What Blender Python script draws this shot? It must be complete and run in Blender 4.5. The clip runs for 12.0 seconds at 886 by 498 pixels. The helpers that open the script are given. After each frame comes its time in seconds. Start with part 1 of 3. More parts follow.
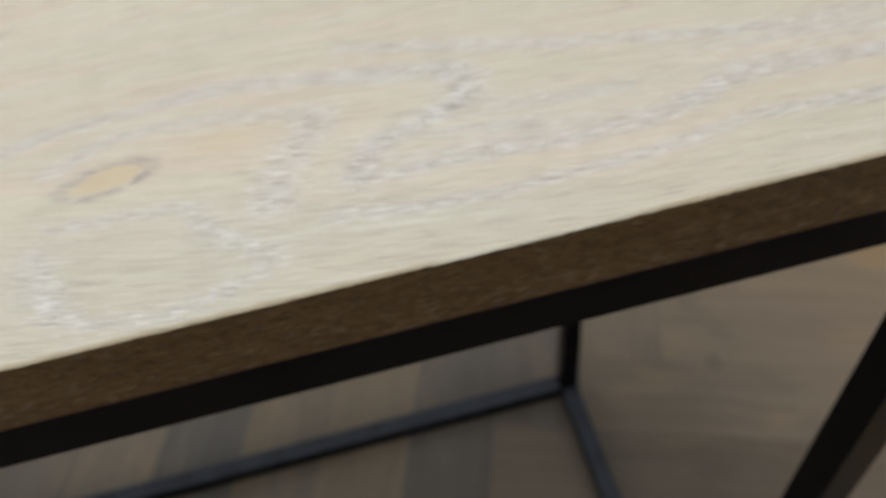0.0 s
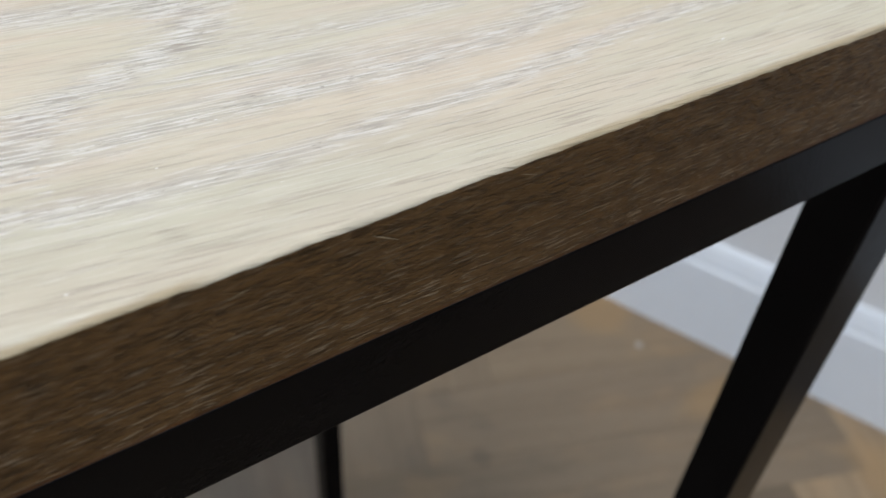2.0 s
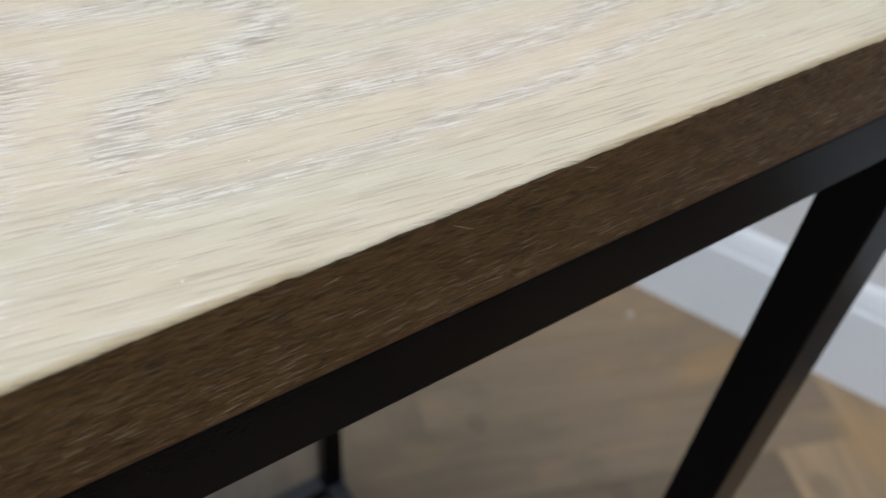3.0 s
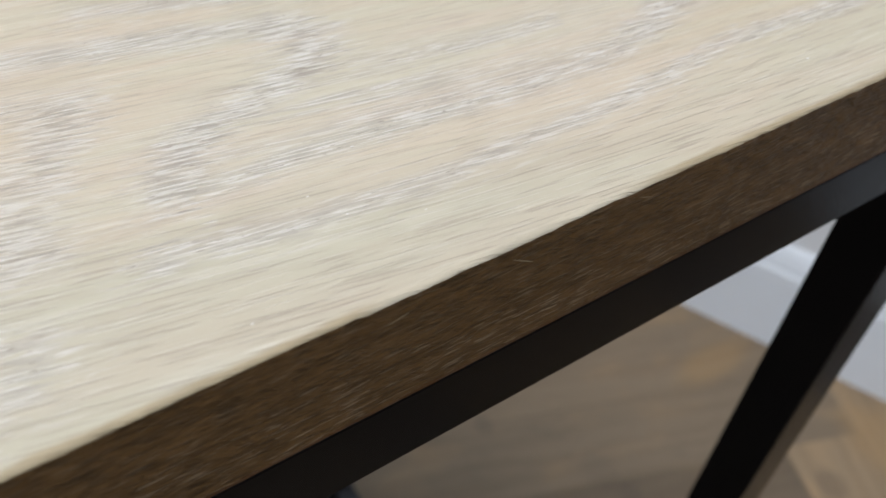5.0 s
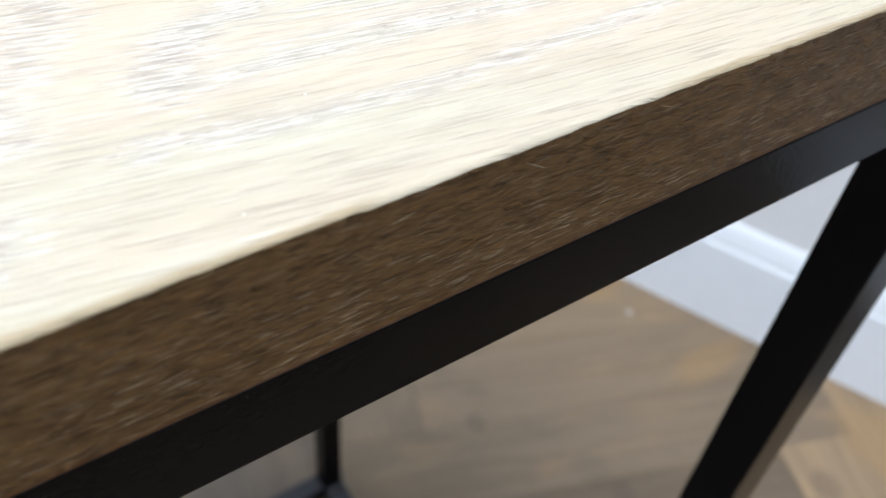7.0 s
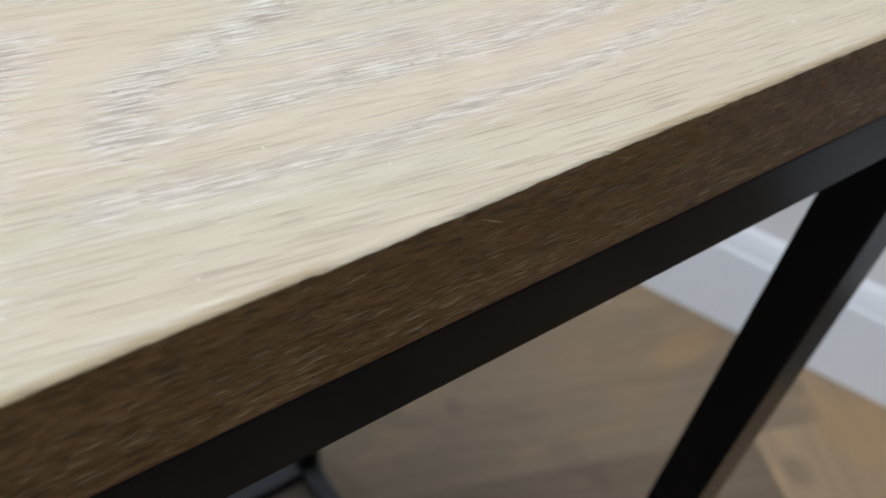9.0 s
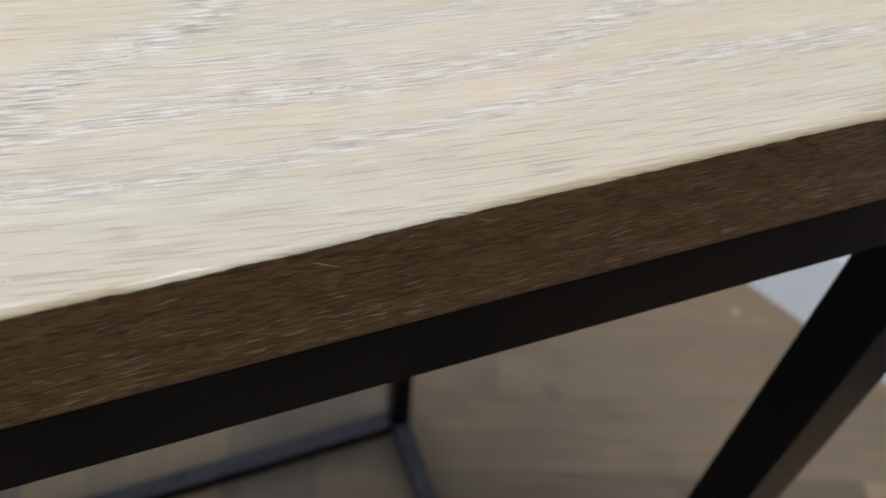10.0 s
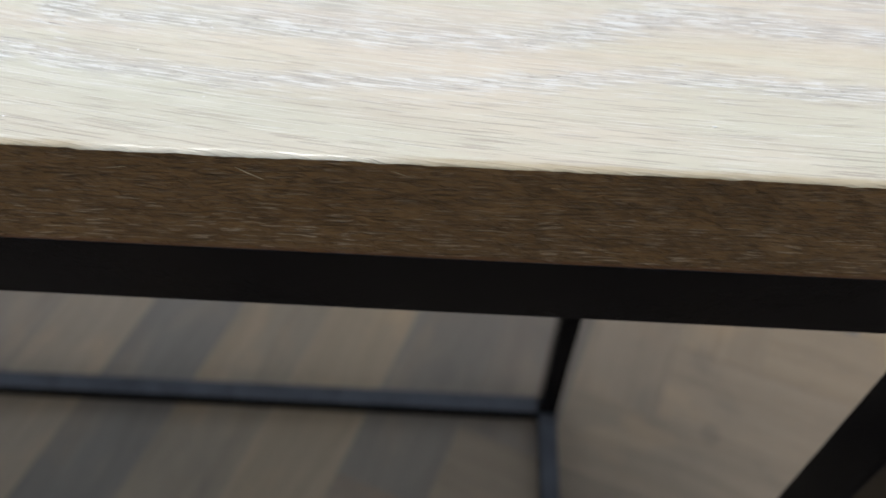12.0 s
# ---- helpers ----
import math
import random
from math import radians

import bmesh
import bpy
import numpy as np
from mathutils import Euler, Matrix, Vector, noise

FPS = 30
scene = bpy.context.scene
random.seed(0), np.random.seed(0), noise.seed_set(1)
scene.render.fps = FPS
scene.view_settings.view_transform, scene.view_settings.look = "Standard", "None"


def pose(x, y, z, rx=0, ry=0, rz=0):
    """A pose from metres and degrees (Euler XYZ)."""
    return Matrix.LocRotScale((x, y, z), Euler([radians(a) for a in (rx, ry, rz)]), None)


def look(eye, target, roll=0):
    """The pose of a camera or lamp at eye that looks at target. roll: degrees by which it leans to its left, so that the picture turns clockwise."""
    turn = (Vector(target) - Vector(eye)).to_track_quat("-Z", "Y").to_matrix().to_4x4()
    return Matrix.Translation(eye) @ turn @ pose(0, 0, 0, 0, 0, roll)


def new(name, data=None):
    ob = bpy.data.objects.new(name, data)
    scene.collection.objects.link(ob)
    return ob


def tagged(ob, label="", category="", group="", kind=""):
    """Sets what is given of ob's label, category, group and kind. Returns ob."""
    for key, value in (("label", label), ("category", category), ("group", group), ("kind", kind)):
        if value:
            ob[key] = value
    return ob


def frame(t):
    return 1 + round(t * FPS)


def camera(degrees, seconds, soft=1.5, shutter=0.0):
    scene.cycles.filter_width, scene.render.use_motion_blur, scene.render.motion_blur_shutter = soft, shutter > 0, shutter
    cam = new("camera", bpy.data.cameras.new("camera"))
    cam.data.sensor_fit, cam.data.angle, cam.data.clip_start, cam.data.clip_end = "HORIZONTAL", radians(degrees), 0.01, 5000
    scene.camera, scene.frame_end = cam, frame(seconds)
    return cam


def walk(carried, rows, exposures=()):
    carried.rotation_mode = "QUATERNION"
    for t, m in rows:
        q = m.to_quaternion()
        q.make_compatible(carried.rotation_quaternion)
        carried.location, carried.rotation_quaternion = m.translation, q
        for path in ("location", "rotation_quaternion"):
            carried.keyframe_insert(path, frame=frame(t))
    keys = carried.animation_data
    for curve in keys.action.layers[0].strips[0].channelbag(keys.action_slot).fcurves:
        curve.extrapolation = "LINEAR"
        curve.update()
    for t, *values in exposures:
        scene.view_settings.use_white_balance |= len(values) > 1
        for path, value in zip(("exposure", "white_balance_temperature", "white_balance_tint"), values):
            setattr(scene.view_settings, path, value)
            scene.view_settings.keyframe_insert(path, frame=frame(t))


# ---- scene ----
# ---- camera and its walk ----
LENS = 53.7
ROWS = [
    (0.0, -0.0976, -0.1235, 0.9243, 38.07, 4.66, -13.74),
    (0.3, -0.0939, -0.1053, 0.8782, 39.63, 3.49, -16.52),
    (0.5, -0.0806, -0.0950, 0.8609, 40.32, 2.67, -18.11),
    (0.7, -0.0677, -0.0940, 0.8562, 41.11, 1.84, -20.38),
    (1.0, -0.0820, -0.0866, 0.8483, 42.54, 0.50, -24.51),
    (1.2, -0.0963, -0.0845, 0.8424, 43.76, -0.48, -26.89),
    (1.5, -0.1079, -0.0786, 0.8405, 45.67, -1.93, -30.68),
    (1.7, -0.1059, -0.0769, 0.8405, 46.12, -2.76, -32.13),
    (2.0, -0.1008, -0.0737, 0.8369, 46.43, -3.07, -32.85),
    (2.2, -0.1012, -0.0748, 0.8352, 45.85, -3.51, -32.95),
    (2.5, -0.1048, -0.0728, 0.8353, 44.23, -3.83, -33.39),
    (2.7, -0.1084, -0.0707, 0.8419, 44.05, -3.89, -33.17),
    (3.0, -0.1141, -0.0702, 0.8445, 44.30, -4.00, -33.28),
    (3.2, -0.1128, -0.0702, 0.8434, 44.02, -3.93, -33.16),
    (4.8, -0.1113, -0.0695, 0.8478, 44.32, -3.94, -33.76),
    (5.0, -0.1197, -0.0619, 0.8476, 44.15, -3.69, -33.89),
    (5.2, -0.1270, -0.0606, 0.8437, 43.91, -3.86, -33.93),
    (5.5, -0.1326, -0.0649, 0.8389, 43.87, -3.73, -33.82),
    (5.8, -0.1332, -0.0680, 0.8367, 43.98, -3.70, -33.75),
    (6.0, -0.1311, -0.0690, 0.8342, 44.54, -4.17, -33.77),
    (6.3, -0.1271, -0.0698, 0.8301, 44.82, -4.47, -33.68),
    (6.5, -0.1227, -0.0698, 0.8298, 45.01, -4.40, -33.83),
    (6.7, -0.1231, -0.0670, 0.8302, 44.93, -4.29, -33.83),
    (8.3, -0.1166, -0.0614, 0.8372, 43.18, -5.73, -34.38),
    (8.5, -0.1169, -0.0621, 0.8385, 43.16, -5.73, -34.38),
    (8.8, -0.1179, -0.0617, 0.8400, 43.22, -5.63, -34.40),
    (9.0, -0.1166, -0.0608, 0.8398, 43.20, -5.62, -34.29),
    (9.2, -0.1139, -0.0617, 0.8415, 43.27, -5.53, -34.14),
    (9.5, -0.1010, -0.0663, 0.8482, 42.41, -4.80, -30.74),
    (9.7, -0.0882, -0.0689, 0.8474, 41.40, -4.62, -27.19),
    (10.0, -0.0739, -0.0738, 0.8520, 39.66, -3.90, -20.14),
    (10.2, -0.0671, -0.0749, 0.8539, 38.68, -3.88, -15.43),
    (10.5, -0.0603, -0.0832, 0.8579, 37.83, -3.70, -9.54),
    (10.7, -0.0561, -0.0868, 0.8606, 37.40, -3.39, -6.65),
    (11.0, -0.0509, -0.0884, 0.8616, 37.32, -2.65, -3.12),
    (11.2, -0.0463, -0.0874, 0.8623, 37.39, -2.34, -1.34),
    (11.5, -0.0368, -0.0894, 0.8587, 37.33, -2.09, 0.58),
    (11.7, -0.0314, -0.0912, 0.8587, 37.52, -2.06, 1.19),
    (12.0, -0.0262, -0.0922, 0.8596, 37.68, -1.65, 2.26),
]
EXPOSURES = [
    (0.0, -0.31, 6830, 10), (0.5, -0.17, 6620, 10), (1.0, -0.10, 6560, 10), (1.5, -0.13, 6500, 10), (2.0, -0.12, 6650, 10),
    (2.5, 0.17, 6640, 10), (3.0, -0.14, 6770, 10), (5.0, -0.19, 6820, 11), (5.5, -0.15, 6900, 10), (6.0, 0.27, 6550, 10), (6.5, 0.46, 6480, 10),
    (8.5, 0.2, 6550, 10), (9.0, -0.16, 6780, 11), (9.5, -0.2, 6870, 11), (10.0, -0.18, 6720, 12), (10.5, -0.14, 6430, 10),
    (11.0, -0.05, 6350, 10), (11.5, -0.08, 6400, 10), (12.0, 0.05, 6320, 10),
]
cam = camera(LENS, 12.0, soft=1.5)
cam.data.dof.use_dof = True
cam.data.dof.focus_distance = 0.134
cam.data.dof.aperture_fstop = 21.0
walk(cam, [(t, pose(x, y, z, rx, ry, rz)) for t, x, y, z, rx, ry, rz in ROWS], EXPOSURES)

# ---- plan ----
TOP_Z = 0.7617          # upper face of the tabletop
TOP_T = 0.024           # its thickness
RAIL = 0.0173           # height of the rail under it
TUBE = 0.019            # square tube of legs and floor bars
LEG_X = 0.0824          # inner face of the right-hand legs
DEPTH = 0.3629          # front to back
LEFT_X = -1.15          # far end of the table, out of sight

# the room stands at an angle to the table: a along the skirting wall, n into the room
WALL_A = Vector((0.4004, -0.9163, 0.0))
WALL_N = Vector((-0.9163, -0.4004, 0.0))
WALL_P = Vector((0.7200, 0.1202, 0.0))


def room(a, n, z=0.0):
    p = WALL_P + WALL_A * a + WALL_N * n
    return Vector((p.x, p.y, z))


ROOM_TURN = math.atan2(WALL_A.y, WALL_A.x)
FAR_A, NEAR_A, ROOM_W, ROOM_H = -2.9, 2.6, 3.8, 2.6

# ---- light ----
world = bpy.data.worlds.new("daylight")
scene.world = world
world.use_nodes = True
wn = world.node_tree.nodes
sky = wn.new("ShaderNodeTexSky")
sky.sky_type = "NISHITA"
sky.sun_disc = False
sky.sun_elevation = radians(40)
sky.sun_rotation = radians(200)
wn["Background"].inputs["Strength"].default_value = 0.15
world.node_tree.links.new(sky.outputs[0], wn["Background"].inputs["Color"])

WIN_A0, WIN_A1, WIN_Z0, WIN_Z1 = -0.6, 1.4, 0.8, 2.3
# ceiling opening out of view, added for the overhead fill lamp
ROOF_A0, ROOF_A1, ROOF_N0, ROOF_N1 = -0.83, -0.13, 0.73, 1.43
NORTH_N0, NORTH_N1, NORTH_Z0, NORTH_Z1 = 0.7, 2.6, 0.7, 2.2   # window behind the table


def daylight(name, mid, target, wide, high, watts, color):
    """An area lamp set in an opening, in place of sky light."""
    lamp = bpy.data.lights.new(name, "AREA")
    lamp.shape = "RECTANGLE"
    lamp.size, lamp.size_y, lamp.energy, lamp.color = wide, high, watts, color
    ob = new(name, lamp)
    ob.matrix_world = look(mid, target)
    return ob


mid = room((WIN_A0 + WIN_A1) / 2, ROOM_W + 0.02, (WIN_Z0 + WIN_Z1) / 2)
daylight("window_daylight", mid, mid - WALL_N, WIN_A1 - WIN_A0 - 0.1, WIN_Z1 - WIN_Z0 - 0.1, 21.5, (0.84, 0.92, 1.0))
# added fill lamp above the table, no such source is seen
mid = room((ROOF_A0 + ROOF_A1) / 2, (ROOF_N0 + ROOF_N1) / 2, ROOM_H + 0.05)
roof = daylight("overhead_fill", mid, mid - Vector((0, 0, 1)), ROOF_A1 - ROOF_A0, ROOF_N1 - ROOF_N0, 31.5, (0.985, 0.985, 1.0))
roof.matrix_world = Matrix.Translation(mid) @ Matrix.Rotation(ROOM_TURN, 4, "Z")
mid = room(FAR_A - 0.02, (NORTH_N0 + NORTH_N1) / 2, (NORTH_Z0 + NORTH_Z1) / 2)
daylight("north_window_daylight", mid, mid + WALL_A, NORTH_N1 - NORTH_N0 - 0.1, NORTH_Z1 - NORTH_Z0 - 0.1, 13.0, (0.82, 0.93, 1.0))


# ---- materials ----
class Graph:
    """Short hand for building a node material."""

    def __init__(self, name):
        self.mat = bpy.data.materials.new(name)
        self.mat.use_nodes = True
        self.tree = self.mat.node_tree
        self.bsdf = self.tree.nodes["Principled BSDF"]

    def node(self, kind, **settings):
        n = self.tree.nodes.new(kind)
        for key, value in settings.items():
            setattr(n, key, value)
        return n

    def put(self, socket, value):
        if isinstance(value, bpy.types.NodeSocket):
            self.tree.links.new(value, socket)
        else:
            socket.default_value = value

    def math(self, op, a, b=0.0, c=0.0, clamp=False):
        n = self.node("ShaderNodeMath", operation=op, use_clamp=clamp)
        for socket, value in zip(n.inputs, (a, b, c)):
            self.put(socket, value)
        return n.outputs[0]

    def add(self, a, b):
        return self.math("ADD", a, b)

    def mul(self, a, b):
        return self.math("MULTIPLY", a, b)

    def sub(self, a, b):
        return self.math("SUBTRACT", a, b)

    def xyz(self, x, y, z):
        n = self.node("ShaderNodeCombineXYZ")
        for socket, value in zip(n.inputs, (x, y, z)):
            self.put(socket, value)
        return n.outputs[0]

    def split(self, v):
        n = self.node("ShaderNodeSeparateXYZ")
        self.put(n.inputs[0], v)
        return n.outputs[0], n.outputs[1], n.outputs[2]

    def coord(self):
        return self.node("ShaderNodeTexCoord").outputs["Object"]

    def attribute(self, name):
        return self.node("ShaderNodeAttribute", attribute_name=name).outputs["Fac"]

    def noise(self, v, scale=1.0, detail=3.0, rough=0.55, dims="3D"):
        n = self.node("ShaderNodeTexNoise", noise_dimensions=dims)
        if dims == "1D":
            self.put(n.inputs["W"], v)
        else:
            self.put(n.inputs["Vector"], v)
        self.put(n.inputs["Scale"], scale)
        self.put(n.inputs["Detail"], detail)
        self.put(n.inputs["Roughness"], rough)
        return n.outputs[0]

    def ramp(self, value, lo, hi, a=0.0, b=1.0, smooth=True):
        n = self.node("ShaderNodeMapRange", interpolation_type="SMOOTHSTEP" if smooth else "LINEAR")
        for socket, v in zip(n.inputs, (value, lo, hi, a, b)):
            self.put(socket, v)
        return n.outputs[0]

    def mix(self, fac, a, b, blend="MIX"):
        n = self.node("ShaderNodeMix", data_type="RGBA", blend_type=blend)
        self.put(n.inputs["Factor"], fac)
        for socket, v in ((n.inputs[6], a), (n.inputs[7], b)):
            self.put(socket, v if isinstance(v, bpy.types.NodeSocket) else (*v, 1.0))
        return n.outputs[2]

    def blob(self, x, y, cx, cy, rx, ry):
        """A soft hump of height 1 round a place."""
        u = self.mul(self.sub(x, cx), 1 / rx)
        v = self.mul(self.sub(y, cy), 1 / ry)
        return self.math("EXPONENT", self.mul(self.add(self.mul(u, u), self.mul(v, v)), -1.0))

    def bump(self, height, strength, distance):
        n = self.node("ShaderNodeBump")
        self.put(n.inputs["Strength"], strength)
        self.put(n.inputs["Distance"], distance)
        self.put(n.inputs["Height"], height)
        self.put(self.bsdf.inputs["Normal"], n.outputs[0])

    def finish(self, color, rough, metal=0.0, spec=0.5):
        self.put(self.bsdf.inputs["Base Color"], color if isinstance(color, bpy.types.NodeSocket) else (*color, 1.0))
        self.put(self.bsdf.inputs["Roughness"], rough)
        self.put(self.bsdf.inputs["Metallic"], metal)
        self.put(self.bsdf.inputs["Specular IOR Level"], spec)
        return self.mat


# growth rings of the top: broad bands and thin lines
RINGS_WIDE = [
    [(-0.142, 0.0786), (-0.1223, 0.0792), (-0.0953, 0.0734), (-0.0779, 0.0696), (-0.0654, 0.0668), (-0.0596, 0.0603), (-0.0616, 0.0548),
     (-0.0676, 0.0509), (-0.0755, 0.0478), (-0.0846, 0.0452), (-0.0906, 0.0417), (-0.094, 0.0354), (-0.0936, 0.0312)],
    [(-0.0936, 0.0312), (-0.0796, 0.0318), (-0.0562, 0.0308), (-0.0364, 0.0296), (-0.0217, 0.0292), (-0.0069, 0.0315), (0.0034, 0.036), (0.0125, 0.0392),
     (0.0289, 0.0376), (0.07, 0.0335)],
    [(-0.1298, 0.0668), (-0.1159, 0.0638), (-0.1037, 0.0608), (-0.1054, 0.0544), (-0.11, 0.0492), (-0.1132, 0.0417), (-0.1164, 0.0344), (-0.1184, 0.0291)],
]
RINGS_THIN = [
    [(-0.1021, 0.0222), (-0.0823, 0.0182), (-0.0616, 0.0169), (-0.0449, 0.0175), (-0.0262, 0.0178), (-0.0122, 0.0194), (0.0022, 0.0219), (0.0165, 0.0222),
     (0.0306, 0.0212), (0.07, 0.0185)],
    [(-0.1724, 0.0395), (-0.161, 0.0378), (-0.1524, 0.038), (-0.1395, 0.0363), (-0.1356, 0.0297), (-0.1291, 0.022), (-0.1201, 0.0147)],
    [(-0.21, 0.066), (-0.1889, 0.072), (-0.1736, 0.0761), (-0.142, 0.0786)],
    [(-0.1777, 0.0326), (-0.1759, 0.0231), (-0.1728, 0.0127), (-0.1648, 0.007), (-0.1453, 0.0036), (-0.1277, 0.0082), (-0.1205, 0.0121)],
    [(-0.1746, 0.0596), (-0.161, 0.0673), (-0.1454, 0.069), (-0.1298, 0.0668)],
    [(-0.0469, 0.0458), (-0.0332, 0.0439), (-0.0207, 0.0432)],
    [(-0.09, 0.085), (-0.0289, 0.0662), (0.002, 0.0586), (0.0335, 0.0532), (0.07, 0.0515)],
]


def ribbon(x, y, lines):
    """How far places are from the nearest of some bent lines, along-grain distances halved, and how steeply that line stands."""
    best, lean = np.full(x.shape, 9.0), np.zeros(x.shape)
    for line in lines:
        for (ax, ay), (bx, by) in zip(line, line[1:]):
            dx, dy = 0.5 * (bx - ax), by - ay
            px, py = 0.5 * (x - ax), y - ay
            t = np.clip((px * dx + py * dy) / (dx * dx + dy * dy), 0, 1)
            d = np.hypot(px - t * dx, py - t * dy)
            near = d < best
            best = np.where(near, d, best)
            lean = np.where(near, abs(dy) / math.hypot(dx, dy), lean)
    return best, lean


LIP_X0, LIP_X1 = -0.086, -0.026   # stretch of arris worn smooth, its highlight also put into the colour


def limed_oak():
    """Whitewashed oak: arching growth rings, brushed open pores filled with white, one knot."""
    g = Graph("limed_oak")
    x, y, z = g.split(g.coord())
    # the grain runs at a slant to the edge and bends
    bend = g.mul(x, g.math("MULTIPLY_ADD", x, -0.45, 0.07))
    w = g.math("MULTIPLY_ADD", bend, g.ramp(y, 0.12, 0.05), y)

    def lines(along, across, seed, detail=1.0, rough=0.5):
        return g.noise(g.xyz(g.mul(x, along), g.mul(w, across), seed), 1.0, detail, rough)

    slow = lines(30.0, 70.0, 0.0, 3.0, 0.55)
    fringe = lines(200.0, 1150.0, 3.0)
    fine = lines(150.0, 420.0, 5.0, 2.0, 0.55)
    lean = g.attribute("ring_lean")
    # the rings are ragged along the grain, the more so the steeper they stand
    rag = g.add(g.mul(g.sub(fringe, 0.5), g.add(0.0012, g.mul(lean, 0.0080))), g.mul(g.sub(fine, 0.5), 0.0030))
    rag = g.add(rag, g.mul(g.sub(slow, 0.5), 0.004))
    from_wide = g.add(g.attribute("ring_wide"), rag)
    from_thin = g.add(g.attribute("ring_thin"), rag)
    wide = g.mul(g.ramp(from_wide, 0.0052, 0.0002), g.sub(1.0, g.mul(g.blob(x, y, -0.113, 0.045, 0.013, 0.024), 0.45)))
    thin = g.ramp(from_thin, 0.0036, 0.0, 0.0, 0.9)
    # fainter rings nest along the strong ones
    nest = g.noise(g.mul(g.math("MINIMUM", from_wide, from_thin), 330.0), 1.0, 2.0, 0.6, "1D")
    faint = g.mul(g.ramp(nest, 0.54, 0.70), g.ramp(slow, 0.35, 0.62, 0.12, 0.42))
    patch = g.add(g.mul(g.blob(x, y, -0.064, 0.040, 0.032, 0.010), 1.0), g.mul(g.blob(x, y, 0.035, 0.044, 0.040, 0.012), 0.95))
    patch = g.math("MAXIMUM", patch, g.mul(g.blob(x, y, -0.035, 0.034, 0.055, 0.0075), 0.7))
    streak = lines(16.0, 330.0, 7.0, 3.0, 0.6)
    strong = g.math("MAXIMUM", wide, thin)
    band = g.math("MAXIMUM", g.math("MAXIMUM", strong, faint), g.mul(patch, g.ramp(streak, 0.36, 0.62)))
    # brushed pores: hairlines along the grain, shorter and bolder inside the rings
    hair = lines(70.0, 2500.0, 11.0, 1.0, 0.5)
    hair_white = lines(80.0, 2900.0, 19.0, 1.0, 0.5)
    short = lines(135.0, 2300.0, 23.0, 1.0, 0.5)
    pits = lines(420.0, 2600.0, 33.0, 1.0)
    teeth = lines(160.0, 1500.0, 29.0, 1.0)
    crowd = lines(22.0, 120.0, 37.0, 2.0)
    steep = g.mul(g.ramp(lean, 0.35, 0.8), wide)
    warm = lines(11.0, 75.0, 41.0, 3.0, 0.6)
    color = g.mix(g.ramp(warm, 0.38, 0.62), (0.622, 0.583, 0.466), (0.652, 0.568, 0.458))
    # greyer towards the front edge, more so on the left
    front_grey = g.mul(g.ramp(g.add(w, g.mul(g.sub(slow, 0.5), 0.012)), 0.022, 0.008), g.ramp(x, -0.02, -0.06, 0.25, 0.50))
    color = g.mix(front_grey, color, (0.530, 0.523, 0.432))
    color = g.mix(g.ramp(streak, 0.48, 0.70, 0.0, 0.34), color, (0.50, 0.432, 0.345))
    color = g.mix(g.ramp(streak, 0.46, 0.30, 0.0, 0.35), color, (0.70, 0.67, 0.585))
    color = g.mix(g.mul(g.ramp(hair, 0.575, 0.635), g.add(g.ramp(crowd, 0.35, 0.6, 0.20, 0.46), g.ramp(w, 0.022, 0.006, 0.0, 0.15))), color, (0.395, 0.335, 0.275))
    color = g.mix(g.mul(g.ramp(hair_white, 0.57, 0.63), g.ramp(crowd, 0.6, 0.4, 0.18, 0.42)), color, (0.78, 0.76, 0.70))
    color = g.mix(g.mul(band, 0.40), color, (0.61, 0.595, 0.575))
    color = g.mix(g.mul(g.ramp(short, 0.455, 0.40), g.mul(band, 0.44)), color, (0.355, 0.325, 0.305))
    color = g.mix(g.mul(g.ramp(short, 0.535, 0.585), g.mul(band, 0.85)), color, (0.80, 0.785, 0.755))
    color = g.mix(g.mul(g.ramp(teeth, 0.455, 0.40), g.mul(steep, 0.60)), color, (0.37, 0.33, 0.285))
    color = g.mix(g.mul(g.ramp(teeth, 0.515, 0.565), g.mul(steep, 0.72)), color, (0.80, 0.785, 0.75))
    color = g.mix(g.mul(g.ramp(pits, 0.66, 0.71), g.mul(strong, 0.75)), color, (0.26, 0.21, 0.17))
    kx = g.add(x, g.mul(g.sub(slow, 0.5), 0.012))
    knot = g.blob(kx, g.sub(y, g.mul(g.add(x, 0.16), 0.12)), -0.1595, 0.0530, 0.0105, 0.0046)
    color = g.mix(g.ramp(knot, 0.3, 0.7, 0.0, 0.75), color, (0.60, 0.495, 0.315))
    rim = g.mul(g.ramp(knot, 0.06, 0.26), g.ramp(knot, 0.62, 0.36))
    color = g.mix(g.mul(rim, g.ramp(fine, 0.35, 0.6, 0.75, 0.2)), color, (0.36, 0.31, 0.29))
    amber = g.blob(x, y, -0.1275, 0.0580, 0.016, 0.0055)
    color = g.mix(g.mul(amber, 0.5), color, (0.61, 0.52, 0.35))
    peach = g.mul(g.blob(x, y, 0.030, 0.0290, 0.055, 0.0042), g.ramp(streak, 0.3, 0.6, 0.5, 1.0))
    color = g.mix(g.mul(peach, g.sub(0.5, g.mul(strong, 0.45))), color, (0.66, 0.545, 0.39))
    # the worn arris shows bare wood; its smooth stretch is paled as a painted highlight
    lip = g.ramp(g.add(y, g.mul(g.sub(fine, 0.5), 0.0012)), 0.0015, 0.0006)
    lip_glint = g.mul(g.ramp(x, LIP_X0, LIP_X0 + 0.008), g.ramp(x, LIP_X1, LIP_X1 - 0.015))
